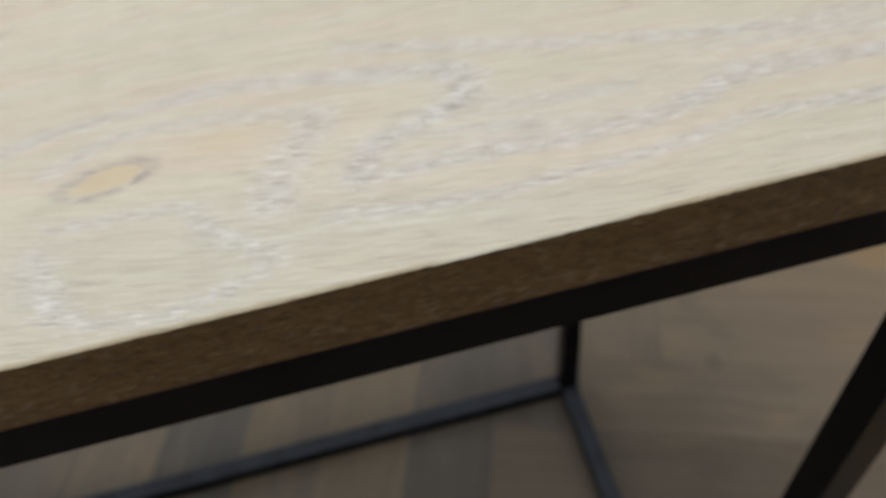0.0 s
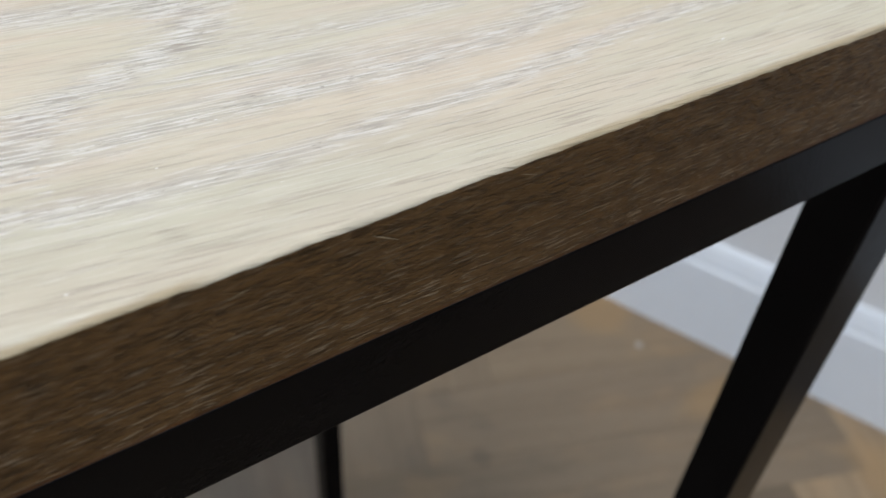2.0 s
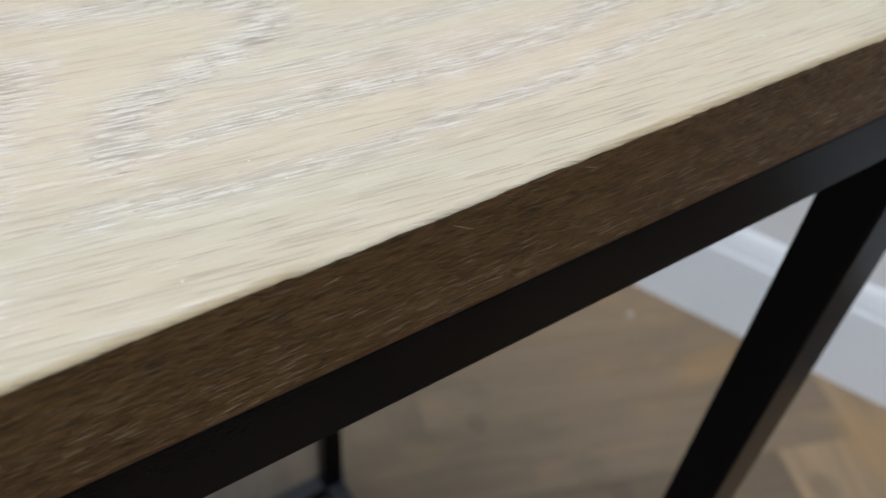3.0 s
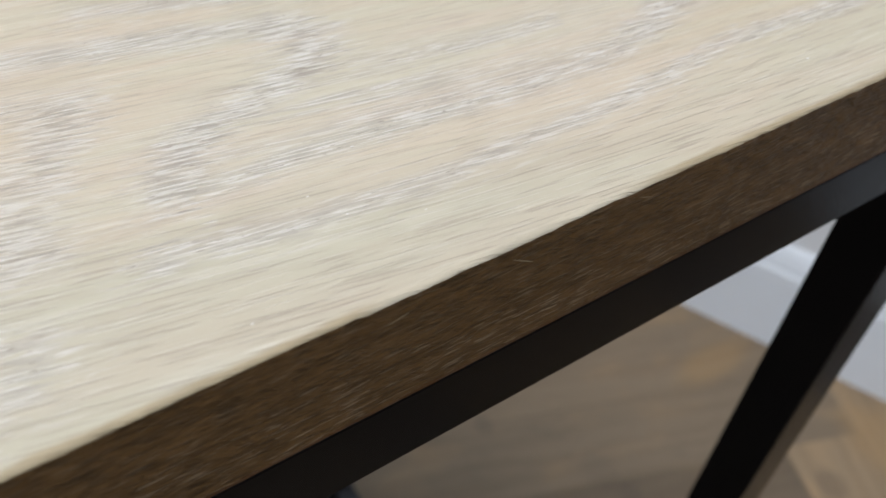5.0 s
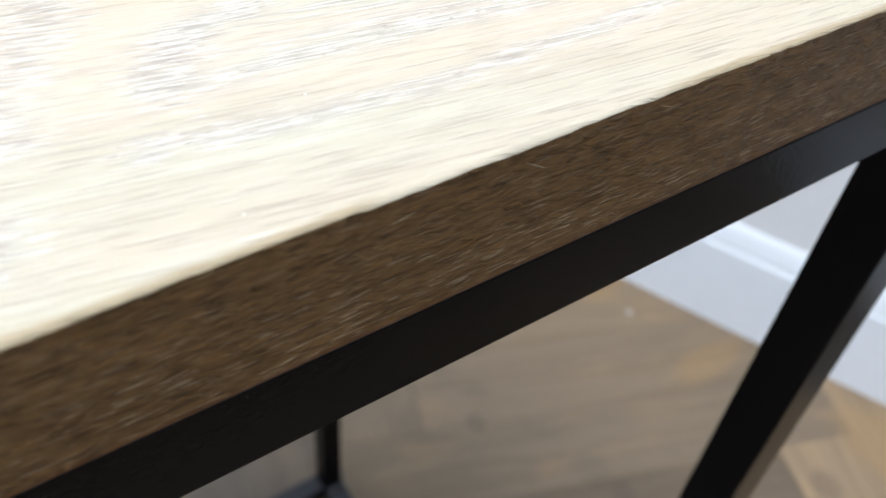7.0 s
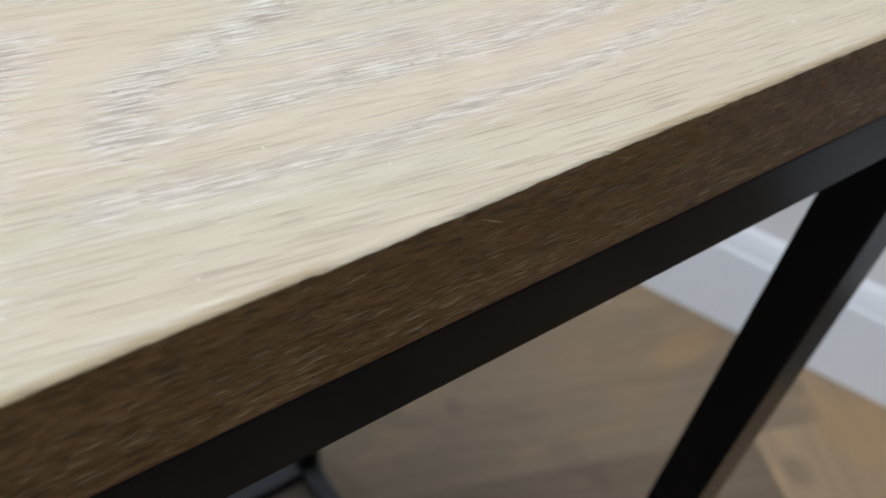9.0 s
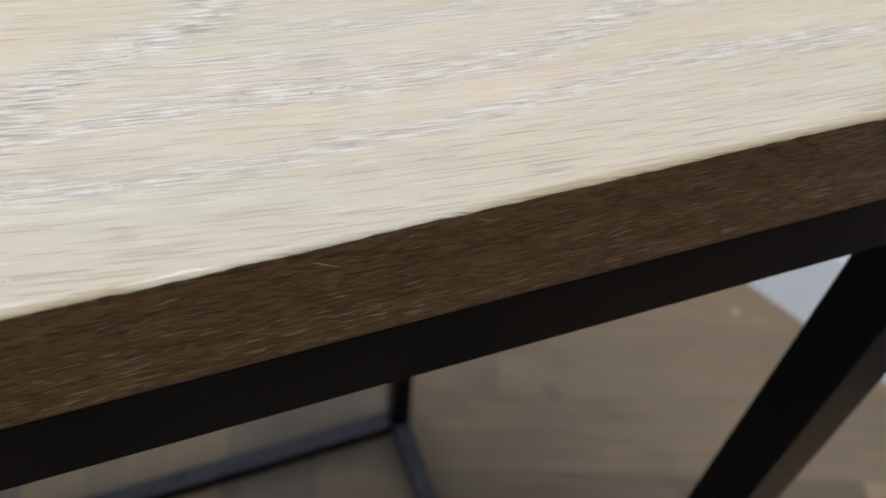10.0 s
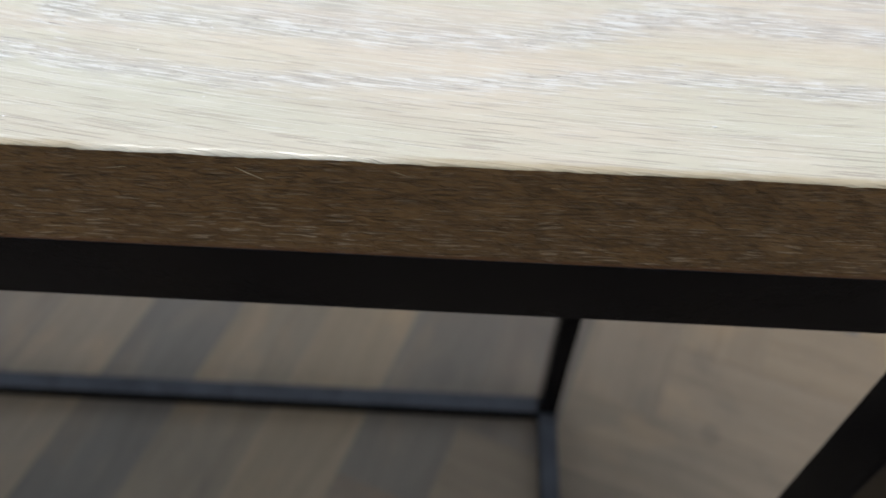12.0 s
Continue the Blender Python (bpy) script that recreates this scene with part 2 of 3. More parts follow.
    color = g.mix(g.mul(lip, 0.75), color, g.mix(lip_glint, (0.43, 0.345, 0.215), (0.65, 0.60, 0.49)))
    relief = g.add(g.mul(g.ramp(hair, 0.56, 0.65), -0.35), g.mul(g.ramp(hair_white, 0.55, 0.65), 0.2))
    relief = g.add(relief, g.mul(g.mul(g.sub(short, 0.5), band), 2.4))
    relief = g.add(relief, g.mul(g.mul(g.sub(teeth, 0.5), steep), 4.5))
    g.bump(relief, 0.55, 0.0007)
    return g.finish(color, g.sub(g.ramp(short, 0.3, 0.7, 0.46, 0.58), g.mul(g.mul(lip, lip_glint), 0.32)), 0.0, 0.45)


def brown_edge():
    """The brown edge of the top: squiggled figure above, pale dashes of open pores below, slanting rays at one end."""
    g = Graph("brown_oak_edge")
    x, y, z = g.split(g.coord())
    wob = g.noise(g.xyz(g.mul(x, 60.0), 0.0, g.mul(z, 150.0)), 1.0, 3.0)
    zz = g.add(z, g.mul(g.sub(wob, 0.5), 0.0022))

    def lines(along, across, seed, detail=1.0):
        return g.noise(g.xyz(g.mul(x, along), seed, g.mul(zz, across)), 1.0, detail, 0.5)

    low = g.ramp(z, TOP_Z - 0.006, TOP_Z - 0.018)
    slow = g.noise(g.xyz(g.mul(x, 30.0), 0.0, g.mul(z, 120.0)), 1.0, 2.0)
    dashes = lines(170.0, 2300.0, 4.0, 2.0)
    gaps = lines(170.0, 2000.0, 9.0, 1.0)
    veil = lines(40.0, 420.0, 14.0, 2.0)
    # short slanting strokes, soft and broken up
    curl = g.noise(g.xyz(g.mul(g.add(x, g.mul(z, 0.8)), 330.0), 0.0, g.mul(g.add(z, g.mul(x, 0.25)), 900.0)), 1.0, 2.0, 0.6)
    stroke = g.mul(g.ramp(curl, 0.50, 0.64), g.ramp(lines(150.0, 420.0, 21.0), 0.38, 0.6, 0.25, 1.0))
    mottle = lines(420.0, 1500.0, 27.0, 3.0)
    ray = g.noise(g.xyz(g.mul(g.add(x, g.mul(z, 1.2)), 230.0), 2.0, g.mul(g.sub(z, g.mul(x, 0.6)), 130.0)), 1.0, 2.0)
    east = g.ramp(x, -0.05, 0.01)
    color = g.mix(g.ramp(slow, 0.3, 0.7), (0.153, 0.083, 0.0322), (0.188, 0.105, 0.0430))
    color = g.mix(g.ramp(veil, 0.42, 0.62, 0.0, 0.35), color, (0.078, 0.046, 0.021))
    color = g.mix(g.mul(g.ramp(ray, 0.50, 0.62), g.ramp(east, 0.0, 1.0, 0.12, 0.42)), color, (0.062, 0.038, 0.019))
    color = g.mix(g.mul(g.ramp(ray, 0.46, 0.36), g.mul(east, 0.30)), color, (0.205, 0.135, 0.075))
    color = g.mix(g.mul(stroke, g.ramp(low, 0.0, 1.0, 0.48, 0.22)), color, (0.058, 0.035, 0.0175))
    color = g.mix(g.ramp(mottle, 0.48, 0.68, 0.0, 0.36), color, (0.055, 0.033, 0.0165))
    color = g.mix(g.ramp(mottle, 0.46, 0.30, 0.0, 0.40), color, (0.24, 0.155, 0.08))
    color = g.mix(g.ramp(gaps, 0.42, 0.36, 0.0, 0.42), color, (0.044, 0.026, 0.0125))
    light = g.mul(g.ramp(dashes, 0.575, 0.625), g.ramp(low, 0.0, 1.0, 0.4, 1.0))
    color = g.mix(g.mul(light, g.ramp(slow, 0.3, 0.6, 0.55, 1.0)), color, (0.36, 0.265, 0.172))
    color = g.mix(g.ramp(z, TOP_Z - TOP_T + 0.0011, TOP_Z - TOP_T + 0.0003, 0.0, 0.7), color, (0.13, 0.052, 0.02))
    g.bump(g.add(g.add(g.ramp(dashes, 0.52, 0.68, 0.0, 0.8), g.ramp(gaps, 0.45, 0.32, 0.0, -1.0)), g.add(g.mul(stroke, -0.8), g.mul(mottle, -0.6))), 0.75, 0.0007)
    return g.finish(color, 0.48, 0.0, 0.11)


def black_paint():
    """Black powder coat, with a bluish sky sheen put into the colour where a face looks up."""
    g = Graph("black_powder_coat")
    p = g.coord()
    orange = g.noise(p, 900.0, 2.0)
    wear = g.noise(p, 35.0, 4.0)
    color = g.mix(g.ramp(wear, 0.35, 0.7), (0.0055, 0.0046, 0.0045), (0.0060, 0.0051, 0.0049))
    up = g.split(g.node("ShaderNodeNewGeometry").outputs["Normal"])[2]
    # upward faces coloured paler and bluer, in place of reflected sky
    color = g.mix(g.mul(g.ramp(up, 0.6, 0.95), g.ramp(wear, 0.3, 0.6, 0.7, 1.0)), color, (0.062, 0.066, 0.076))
    g.bump(orange, 0.1, 0.0004)
    return g.finish(color, g.ramp(g.noise(p, 140.0, 3.0), 0.3, 0.7, 0.17, 0.21), 0.0, 0.046)


# dark marks in the parquet: place, radius, depth of tone
SMUDGES = [(0.270, 0.338, 0.011, 0.3), (0.356, 0.184, 0.012, 0.25), (0.556, 0.072, 0.016, 0.35), (0.275, 0.434, 0.014, 0.15), (-0.02, 0.40, 0.016, 0.2), (0.21, 0.37, 0.02, 0.12), (0.345, 0.225, 0.02, 0.12)]


AMBER_SPOTS = [(0.565, 0.262, 0.070, 0.026), (0.66, 0.07, 0.05, 0.07), (0.53, 0.44, 0.05, 0.04)]   # warmer heartwood


def oak_board(joined=False):
    """Smoked oak parquet: tone from the block's object colour, table shade included, or by chance where many are
    joined, grain along it.
    """
    g = Graph("smoked_oak_boards" if joined else "smoked_oak_board")
    if joined:
        chance = g.node("ShaderNodeNewGeometry").outputs["Random Per Island"]
        x, y, z = g.split(g.node("ShaderNodeAttribute", attribute_name="along_board").outputs["Vector"])
        tone = g.mix(g.math("FRACT", g.mul(chance, 7.0), 0.0), (0.155, 0.135, 0.115), (0.30, 0.24, 0.175))
    else:
        info = g.node("ShaderNodeObjectInfo")
        chance, tone = info.outputs["Random"], info.outputs["Color"]
        x, y, z = g.split(g.coord())
    seed = g.mul(chance, 57.0)
    wob = g.noise(g.xyz(g.mul(x, 5.0), g.mul(y, 14.0), seed), 1.0, 3.0)
    yy = g.add(y, g.mul(g.sub(wob, 0.5), 0.05))
    rings = g.noise(g.xyz(g.mul(x, 2.2), g.mul(yy, 75.0), seed), 1.0, 3.0)
    grain = g.noise(g.xyz(g.mul(x, 45.0), g.mul(y, 800.0), seed), 1.0, 2.0)
    cloud = g.noise(g.xyz(g.mul(x, 11.0), g.mul(y, 20.0), g.add(seed, 9.0)), 1.0, 4.0)
    color = g.mix(g.ramp(rings, 0.35, 0.7, 0.0, 0.5), tone, (0.76, 0.74, 0.72), "MULTIPLY")
    color = g.mix(g.ramp(cloud, 0.5, 0.75, 0.0, 0.7), color, (1.35, 1.24, 1.10), "MULTIPLY")
    color = g.mix(g.ramp(cloud, 0.45, 0.25, 0.0, 0.7), color, (0.79, 0.81, 0.845), "MULTIPLY")
    color = g.mix(g.ramp(grain, 0.56, 0.7, 0.0, 0.4), color, (0.6, 0.58, 0.56), "MULTIPLY")
    wx, wy, _ = g.split(g.node("ShaderNodeNewGeometry").outputs["Position"])
    for cx, cy, r, much in SMUDGES:
        color = g.mix(g.mul(g.ramp(g.blob(wx, wy, cx, cy, r, r * 1.3), 0.15, 0.7), much), color, (0.075, 0.062, 0.055))
    for cx, cy, rx, ry in AMBER_SPOTS:
        warm = g.ramp(g.add(g.blob(wx, wy, cx, cy, rx, ry), g.mul(g.sub(cloud, 0.5), 0.5)), 0.2, 0.8)
        color = g.mix(g.mul(warm, 0.36), color, (0.46, 0.28, 0.115))
    g.bump(g.add(g.mul(grain, 0.6), g.mul(rings, 0.5)), 0.25, 0.001)
    return g.finish(color, g.ramp(rings, 0.3, 0.7, 0.42, 0.56), 0.0, 0.45)


def plain(name, color, rough, grain=60.0, spread=0.06, bump=0.1):
    g = Graph(name)
    p = g.coord()
    n = g.noise(p, grain, 4.0)
    slow = g.noise(p, 1.7, 3.0)
    dark = tuple(c * (1 - spread) for c in color)
    c = g.mix(g.ramp(g.add(g.mul(n, 0.4), g.mul(slow, 0.6)), 0.35, 0.65), dark, color)
    g.bump(n, bump, 0.001)
    return g.finish(c, rough, 0.0, 0.4)


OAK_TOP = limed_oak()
OAK_EDGE = brown_edge()
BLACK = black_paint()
BOARD = oak_board()
BOARDS = oak_board(joined=True)
WALL_PAINT = plain("grey_wall_paint", (0.79, 0.81, 0.845), 0.75, 220.0)
SKIRT_PAINT = plain("white_gloss_paint", (0.83, 0.89, 0.97), 0.35, 40.0, 0.03, 0.05)
CEILING_PAINT = plain("white_ceiling_paint", (0.80, 0.80, 0.79), 0.85, 200.0)
SUBFLOOR = plain("dark_subfloor", (0.05, 0.042, 0.036), 0.8)
SPLINTER = plain("pale_oak_fibre", (0.42, 0.33, 0.21), 0.6, 900.0, 0.2)
CRUMB = plain("pale_plaster", (0.85, 0.84, 0.82), 0.8, 400.0)

FLOOR_CRUMB = plain("dusty_plaster", (0.50, 0.46, 0.41), 0.8, 400.0)


# ---- building helpers ----
def mesh_from(bm, name, materials):
    me = bpy.data.meshes.new(name)
    bmesh.ops.recalc_face_normals(bm, faces=bm.faces)
    bm.to_mesh(me)
    bm.free()
    for m in materials if isinstance(materials, (list, tuple)) else [materials]:
        me.materials.append(m)
    return me


def part(name, bm, material, parent=None, label=""):
    ob = new(name, mesh_from(bm, name, material))
    ob.parent = parent
    return tagged(ob, label)


def box(x0, x1, y0, y1, z0, z1, bevel=0.0, segments=2):
    bm = bmesh.new()
    bmesh.ops.create_cube(bm, size=1.0)
    bmesh.ops.scale(bm, vec=(x1 - x0, y1 - y0, z1 - z0), verts=bm.verts)
    bmesh.ops.translate(bm, vec=((x0 + x1) / 2, (y0 + y1) / 2, (z0 + z1) / 2), verts=bm.verts)
    if bevel:
        bmesh.ops.bevel(bm, geom=bm.edges[:], offset=bevel, segments=segments, profile=0.5, affect="EDGES")
    return bm


def room_box(a0, a1, n0, n1, z0, z1):
    """A box in the room's own directions."""
    bm = box(a0, a1, n0, n1, z0, z1)
    for v in bm.verts:
        v.co = room(v.co.x, v.co.y, v.co.z)
    return bm


# ---- room ----
def wall(name, label, *blocks):
    bm = bmesh.new()
    for b in blocks:
        one = room_box(*b)
        me = bpy.data.meshes.new("block")
        one.to_mesh(me)
        one.free()
        bm.from_mesh(me)
        bpy.data.meshes.remove(me)
    return tagged(part(name, bm, WALL_PAINT), label, "wall", kind="structure")


WT = 0.15
wall("wall_east", "light grey painted wall above white skirting board", (FAR_A - WT, NEAR_A + WT, -WT, 0, -0.1, ROOM_H))
N0, N1 = FAR_A - WT, FAR_A
wall("wall_north", "light grey painted wall with a wide window opening",
     (N0, N1, 0, NORTH_N0, -0.1, ROOM_H), (N0, N1, NORTH_N1, ROOM_W, -0.1, ROOM_H),
     (N0, N1, NORTH_N0, NORTH_N1, -0.1, NORTH_Z0), (N0, N1, NORTH_N0, NORTH_N1, NORTH_Z1, ROOM_H))
wall("wall_south", "light grey painted plain wall behind the table", (NEAR_A, NEAR_A + WT, 0, ROOM_W, -0.1, ROOM_H))
W0, W1 = ROOM_W, ROOM_W + WT
wall("wall_west", "light grey painted wall with a wide window opening",
     (FAR_A - WT, WIN_A0, W0, W1, -0.1, ROOM_H), (WIN_A1, NEAR_A + WT, W0, W1, -0.1, ROOM_H),
     (WIN_A0, WIN_A1, W0, W1, -0.1, WIN_Z0), (WIN_A0, WIN_A1, W0, W1, WIN_Z1, ROOM_H))
S0, S1 = -WT, ROOM_W + WT
# ceiling slabs leave a gap for the added overhead lamp
slab = [(FAR_A - WT, ROOF_A0, S0, S1), (ROOF_A0, ROOF_A1, S0, ROOF_N0), (ROOF_A0, ROOF_A1, ROOF_N1, S1), (ROOF_A1, NEAR_A + WT, S0, S1)]
top = wall("ceiling", "plain white painted ceiling with an added opening for an unseen fill lamp", *[(*b, ROOM_H, ROOM_H + 0.15) for b in slab])
top.data.materials[0] = CEILING_PAINT
tagged(top, category="ceiling")


def skirting():
    """Moulded board: flat face, then a stepped and sloping cap."""
    profile = [(0, 0), (0.018, 0), (0.018, 0.113), (0.0175, 0.117), (0.0145, 0.1205), (0.0135, 0.127), (0.0085, 0.141), (0.005, 0.1465), (0, 0.149)]
    bm = bmesh.new()
    ends = []
    for a in (FAR_A, NEAR_A):
        ends.append([bm.verts.new(room(a, n, z)) for n, z in profile])
    for i in range(len(profile)):
        j = (i + 1) % len(profile)
        bm.faces.new((ends[0][i], ends[0][j], ends[1][j], ends[1][i]))
    bm.faces.new(ends[0])
    bm.faces.new(ends[1][::-1])
    return tagged(part("baseboard", bm, SKIRT_PAINT), "white glossy moulded skirting board along the wall", "skirting board", kind="structure")


skirting()
floor = tagged(part("floor", room_box(FAR_A - WT, NEAR_A + WT, -WT, ROOM_W + WT, -0.1, -0.0125), SUBFLOOR),
               "greyish smoked oak herringbone parquet floor", "floor", kind="structure")


# ---- table ----
def tabletop(parent):
    """A slab whose upper front arris is softened and slightly nicked."""
    rng = random.Random(4)
    x0, x1 = LEFT_X - TUBE, LEG_X + TUBE
    step = 0.0008
    xs = [x0, -0.8, -0.5, -0.35] + [-0.22 + step * i for i in range(int((x1 + 0.22) / step))] + [x1]
    ys = [0.004 + 0.0014 * i for i in range(112)] + [0.2, 0.26, DEPTH]
    bm = bmesh.new()
    rows, nick, chip = [], 0.0, 0.0
    zb, zt = TOP_Z - TOP_T, TOP_Z
    for x in xs:
        y0 = noise.noise((x * 35, 0, 0)) * 0.00016 + noise.noise((x * 160, 3, 0)) * 0.00013 + noise.noise((x * 430, 7, 0)) * 0.00010
        if rng.random() < 0.035:
            chip = rng.uniform(0.0001, 0.0004)
        chip *= 0.86
        nick += (chip - nick) * 0.35
        b = 0.00055 + max(0.0, noise.noise((x * 60, 9, 0))) * 0.0005 + max(0.0, noise.noise((x * 260, 5, 0))) * 0.0003 + nick
        front = [(x, y0 * 0.3, zb), (x, y0, zt - b), (x, y0 + b * 0.28, zt - b * 0.28), (x, y0 + b * 1.2, zt)]
        rows.append([bm.verts.new(c) for c in front + [(x, y, zt) for y in ys] + [(x, DEPTH, zb)]])
    last = len(rows[0]) - 1
    for p, q in zip(rows, rows[1:]):
        for i in range(last + 1):
            j = (i + 1) % (last + 1)
            f = bm.faces.new((p[i], p[j], q[j], q[i]))
            f.material_index = 0 if 0 < i < last - 1 else 1
            f.smooth = i in (1, 2)
    for end in (rows[0], rows[-1][::-1]):
        bm.faces.new(end).material_index = 1
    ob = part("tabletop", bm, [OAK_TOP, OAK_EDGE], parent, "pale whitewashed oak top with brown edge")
    co = np.empty(len(ob.data.vertices) * 3)
    ob.data.vertices.foreach_get("co", co)
    x, y = co[0::3], co[1::3]
    wide, lean = ribbon(x, y, RINGS_WIDE)
    thin, _ = ribbon(x, y, RINGS_THIN)
    for name, values in (("ring_wide", wide), ("ring_thin", thin), ("ring_lean", lean)):
        ob.data.attributes.new(name, "FLOAT", "POINT").data.foreach_set("value", values)
    return ob


def splinter(parent, x, z, long, drop, thick):
    """A pale fibre lifting from the edge."""
    bm = bmesh.new()
    rings = []
    for i in range(7):
        t = i / 6
        r = thick * (0.25 + math.sin(math.pi * t) * 0.75)
        c = Vector((x + long * t, -0.00005 - r * 0.6, z - drop * t))
        rings.append([bm.verts.new(c + Vector((0, r * math.cos(a), r * math.sin(a)))) for a in (0.5, 2.1, 3.7, 5.3)])
    for p, q in zip(rings, rings[1:]):
        for i in range(4):
            bm.faces.new((p[i], p[(i + 1) % 4], q[(i + 1) % 4], q[i]))
    bm.faces.new(rings[0])
    bm.faces.new(rings[-1][::-1])
    return part("splinter", bm, SPLINTER, parent)


def console_table():
    base = tagged(new("console_table"), "whitewashed oak console table on slim black steel frame", "table")
    slab_top = tabletop(base)
    splinter(slab_top, -0.0594, TOP_Z - 0.0030, 0.0042, 0.0026, 0.00011)
    splinter(slab_top, -0.0350, TOP_Z - 0.0022, 0.0030, 0.0012, 0.00007)
    splinter(slab_top, -0.0800, TOP_Z - 0.0046, 0.0036, -0.0006, 0.00006)
    zr1, zr0 = TOP_Z - TOP_T - 0.0002, TOP_Z - TOP_T - RAIL
    right, left = LEG_X, LEFT_X
    part("front_rail", box(left, right + TUBE, 0.0, TUBE, zr0, zr1, 0.0005), BLACK, base)
    part("back_rail", box(left, right + TUBE, DEPTH - TUBE, DEPTH, zr0, zr1, 0.0005), BLACK, base)
    for x in (left, right):
        part("side_rail", box(x, x + TUBE, TUBE + 0.0003, DEPTH - TUBE - 0.0003, zr0, zr1, 0.0005), BLACK, base)
        part("leg", box(x, x + TUBE, 0.0003, TUBE, 0.0, zr0 - 0.0002, 0.0009), BLACK, base)
        part("leg", box(x, x + TUBE, DEPTH - TUBE, DEPTH, 0.0, zr0 - 0.0002, 0.0009), BLACK, base)
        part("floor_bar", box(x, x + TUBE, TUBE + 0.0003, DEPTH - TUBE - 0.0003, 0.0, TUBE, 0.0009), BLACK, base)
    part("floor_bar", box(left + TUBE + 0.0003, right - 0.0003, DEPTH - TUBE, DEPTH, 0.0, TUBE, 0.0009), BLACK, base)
    return base


console_table()


def flake(name, x, y, z, r, h, material, label, category, seed, flat=0.5):
    """A small uneven crumb."""
    rng = random.Random(seed)
    bm = bmesh.new()
    bmesh.ops.create_icosphere(bm, subdivisions=2, radius=1.0)
    for v in bm.verts:
        v.co *= 1 + rng.uniform(-0.15, 0.15)
        v.co = Vector((v.co.x * r, v.co.y * r * flat, max(v.co.z, -0.6) * h))
    low = min(v.co.z for v in bm.verts)
    for v in bm.verts:
        v.co += Vector((x, y, z - low))
    return tagged(part(name, bm, material), label, category)


flake("dust_speck", 0.0162, 0.0109, TOP_Z, 0.00040, 0.00008, CRUMB, "tiny white dust speck on the oak tabletop", "dust speck", 1)
flake("dust_speck", -0.0764, 0.0169, TOP_Z, 0.00029, 0.00005, CRUMB, "tiny white dust speck on the oak tabletop", "dust speck", 2)
flake("dust_speck", -0.0684, 0.0296, TOP_Z, 0.00029, 0.00005, CRUMB, "tiny white dust speck on the oak tabletop", "dust speck", 3)
flake("dust_speck", -0.0795, 0.0229, TOP_Z, 0.00023, 0.00005, CRUMB, "tiny white dust speck on the oak tabletop", "dust speck", 6)
flake("dust_speck", -0.0662, 0.0122, TOP_Z, 0.00019, 0.00005, CRUMB, "tiny white dust speck on the oak tabletop", "dust speck", 7)
flake("dust_speck", -0.0963, 0.0056, TOP_Z, 0.00026, 0.00005, CRUMB, "tiny white dust speck on the oak tabletop", "dust speck", 8)
flake("dust_speck", -0.1175, 0.0345, TOP_Z, 0.00033, 0.00006, CRUMB, "tiny white dust speck on the oak tabletop", "dust speck", 9)
flake("plaster_crumb", 0.535, 0.371, 0.0, 0.005, 0.001, FLOOR_CRUMB, "small pale plaster crumb on the parquet floor", "crumb", 5, 0.9)


# ---- parquet: each block a piece of the floor ----
BW, BN, BT = 0.0972, 6, 0.012
BLOCK_U = Vector((math.cos(radians(70)), math.sin(radians(70)), 0))     # one block direction
BLOCK_V = Vector((math.cos(radians(-20)), math.sin(radians(-20)), 0))   # the other
V_OFF, U_OFF = -0.115, 0.215
TONES = [(0.27, 0.215, 0.165), (0.21, 0.175, 0.145), (0.155, 0.14, 0.13), (0.30, 0.245, 0.185), (0.24, 0.20, 0.17), (0.185, 0.165, 0.15), (0.32, 0.25, 0.175)]


# block tones; those under the table are lowered to hold its shade
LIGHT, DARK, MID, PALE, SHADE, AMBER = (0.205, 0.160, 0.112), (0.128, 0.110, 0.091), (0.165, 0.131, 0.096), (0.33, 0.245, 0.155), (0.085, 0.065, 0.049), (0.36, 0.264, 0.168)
KNOWN = {(True, -1, -5): MID, (True, -1, -4): LIGHT, (True, -1, -3): DARK, (True, -1, -2): (0.185, 0.147, 0.104), (True, -1, -1): (0.232, 0.177, 0.117),
         (True, -1, 0): (0.146, 0.122, 0.097), (True, -1, 1): (0.158, 0.128, 0.100), (True, -1, 2): (0.248, 0.191, 0.134), (True, -1, 3): (0.270, 0.206, 0.140),
         (False, 0, -6): (0.17, 0.13, 0.094), (False, 0, -5): (0.185, 0.141, 0.097), (False, 0, -4): (0.248, 0.191, 0.132), (False, 0, -2): (0.285, 0.215, 0.143), (False, 0, -3): (0.262, 0.200, 0.137), (True, 0, -5): AMBER, (True, 0, -4): AMBER, (True, 0, -6): PALE}
# blocks beneath the tabletop get its shade as a dark tone
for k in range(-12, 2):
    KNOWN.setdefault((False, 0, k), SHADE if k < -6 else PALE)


def board_mesh():
    g = 0.0001
    bm = box(-BW * BN / 2 + g, BW * BN / 2 - g, -BW / 2 + g, BW / 2 - g, -BT, 0.0)
    top = [e for e in bm.edges if all(v.co.z > -1e-6 for v in e.verts)]
    bmesh.ops.bevel(bm, geom=top, offset=0.0004, segments=1, affect="EDGES")
    return mesh_from(bm, "parquet_block", BOARD)


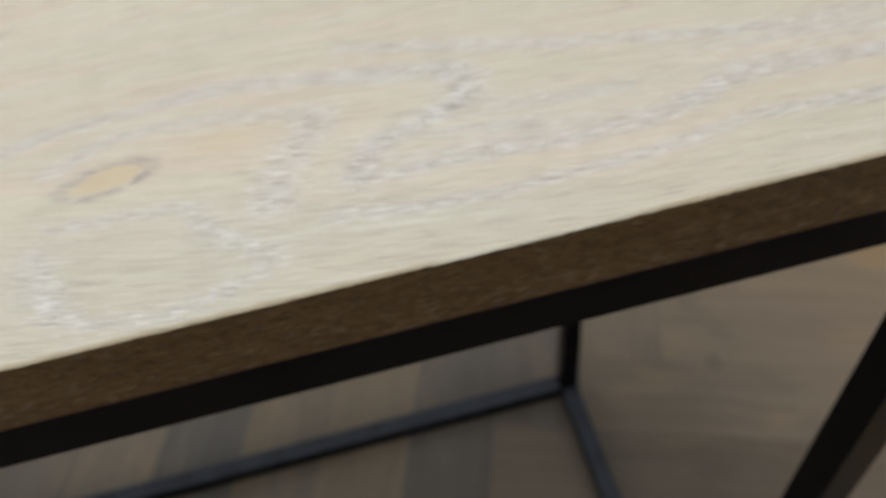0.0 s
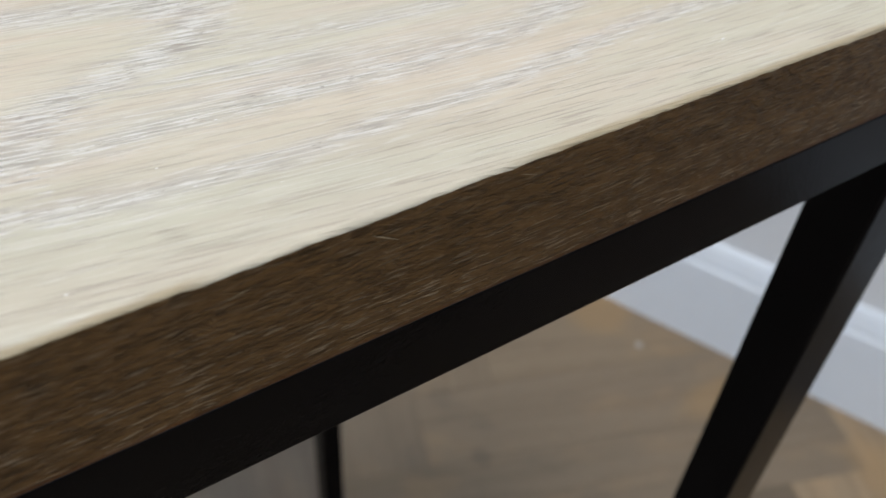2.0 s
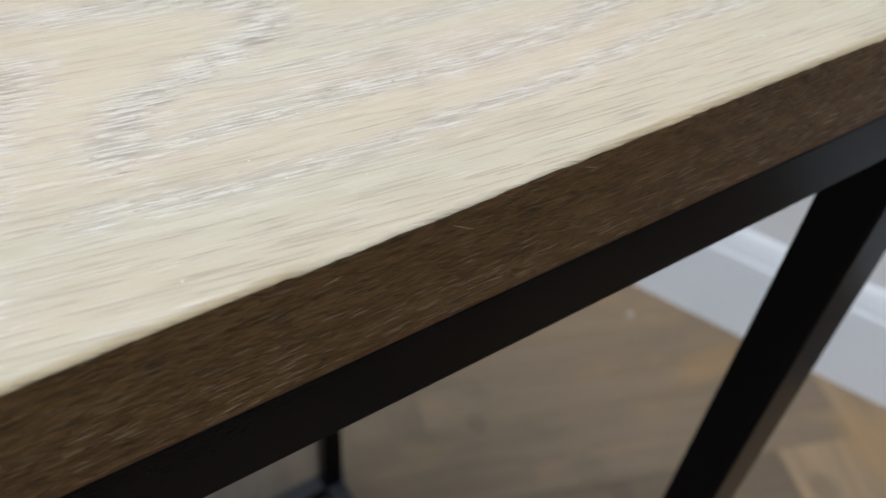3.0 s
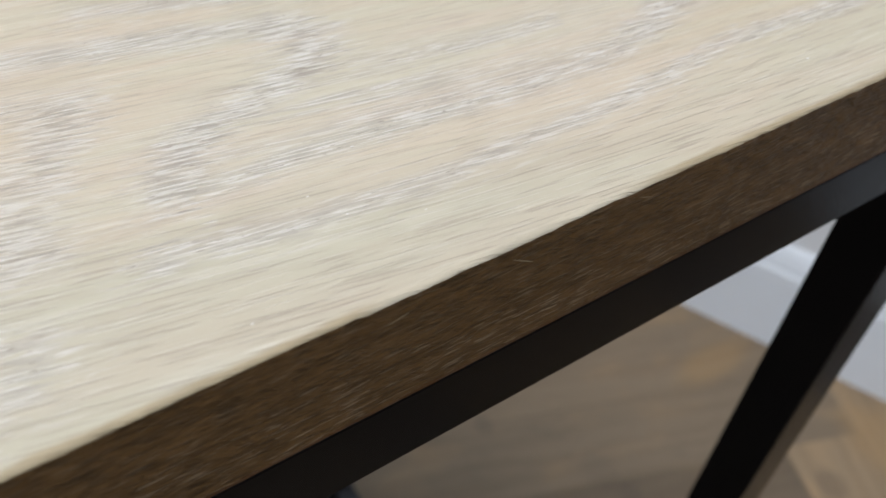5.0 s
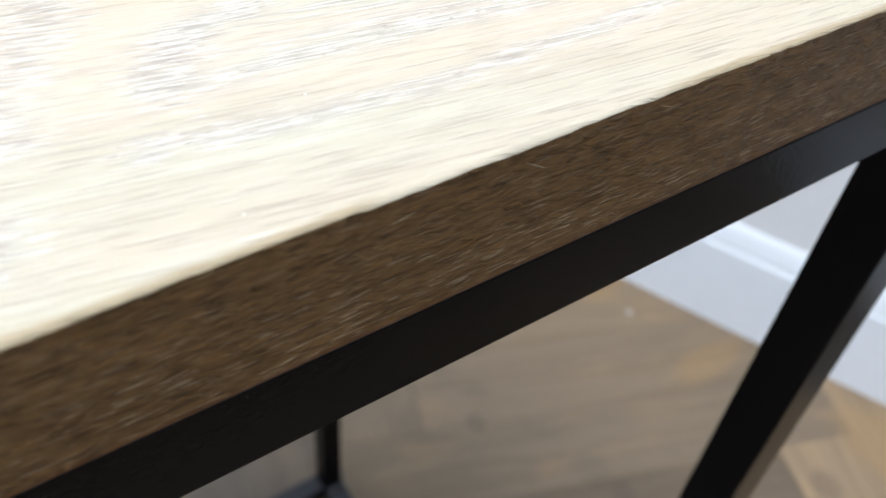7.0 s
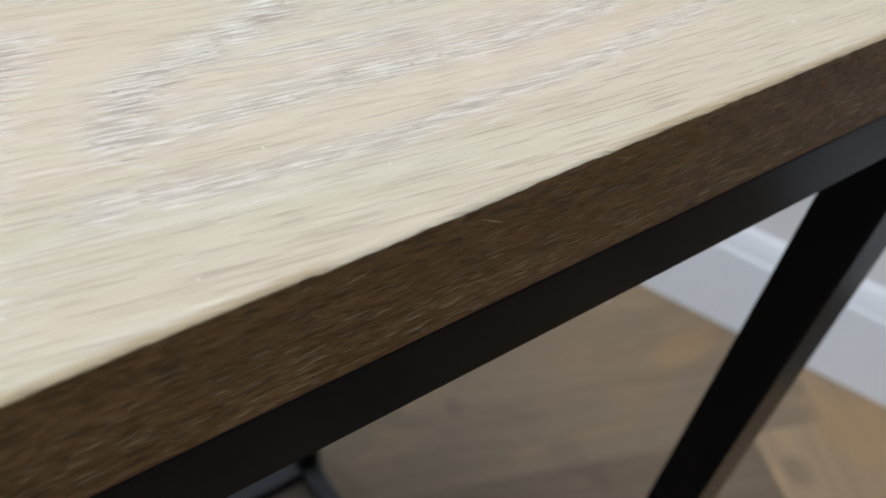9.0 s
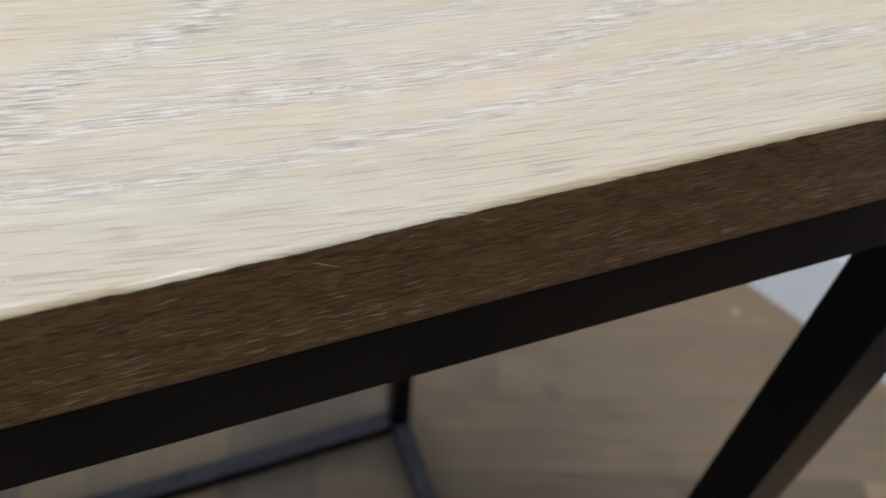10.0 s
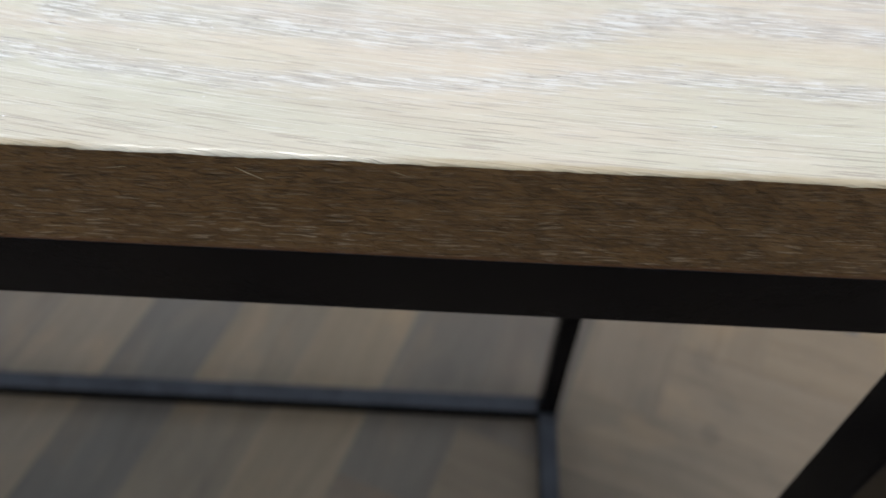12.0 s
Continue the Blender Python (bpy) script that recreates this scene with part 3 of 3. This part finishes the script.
def trimmed(me, mat):
    """A block cut off under the walls where it would stick out of the room, or none."""
    bm = bmesh.new()
    bm.from_mesh(me)
    local = mat.inverted()
    for point, way in ((room(0, -0.05), -WALL_N), (room(0, ROOM_W + 0.05), WALL_N), (room(FAR_A - 0.05, 0), -WALL_A), (room(NEAR_A + 0.05, 0), WALL_A)):
        bmesh.ops.bisect_plane(bm, geom=bm.verts[:] + bm.edges[:] + bm.faces[:], plane_co=local @ point, plane_no=local.to_3x3() @ way, clear_outer=True)
    return bm


def parquet():
    rng = random.Random(21)
    me = board_mesh()
    turn_u, turn_v = Matrix.Rotation(radians(70), 4, "Z"), Matrix.Rotation(radians(-20), 4, "Z")
    spots = []
    for m in range(-6, 7):
        for k in range(-60, 61):
            for long_u in (False, True):
                if long_u:
                    v, u = k + BN + 2 * BN * m + 0.5, k - BN + 1 + BN / 2
                else:
                    v, u = k + 2 * BN * m + BN / 2, k + 0.5
                # block V with k=0, m=-1 ends at the offsets
                p = BLOCK_V * (V_OFF + (v + BN - 1) * BW) + BLOCK_U * (U_OFF + (u + BN - 1) * BW)
                rel = p - WALL_P
                a, n = rel.dot(WALL_A), rel.dot(WALL_N)
                if FAR_A - 0.25 < a < NEAR_A + 0.25 and -0.28 < n < ROOM_W + 0.25:
                    spots.append(((p - Vector((0.2, 0.2, 0))).length, m, k, long_u, p))
    spots.sort(key=lambda s: s[0])
    rest = bmesh.new()
    along = rest.verts.layers.float_vector.new("along_board")
    for i, (far, m, k, long_u, p) in enumerate(spots):
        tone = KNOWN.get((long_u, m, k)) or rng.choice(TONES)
        mat = Matrix.Translation(p) @ (turn_u if long_u else turn_v)
        ends = [mat @ Vector((sx * BW * BN / 2, sy * BW / 2, 0)) - WALL_P for sx in (-1, 1) for sy in (-1, 1)]
        inside = all(FAR_A < e.dot(WALL_A) < NEAR_A and 0 < e.dot(WALL_N) < ROOM_W for e in ends)
        cut = None if inside else trimmed(me, mat)
        if cut is not None and not cut.faces:
            continue
        if i < 290:
            ob = new("parquet_block", me if inside else mesh_from(cut, "parquet_block", BOARD))
            ob.matrix_world = mat
            ob.parent = floor
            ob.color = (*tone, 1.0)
        else:
            n0 = len(rest.verts)
            rest.from_mesh(me if inside else mesh_from(cut, "parquet_block", BOARDS))
            rest.verts.ensure_lookup_table()
            for vert in rest.verts[n0:]:
                vert[along] = vert.co
                vert.co = mat @ vert.co
    ob = part("parquet_rest", rest, BOARDS, floor)
    tagged(ob, kind="stuff")


parquet()
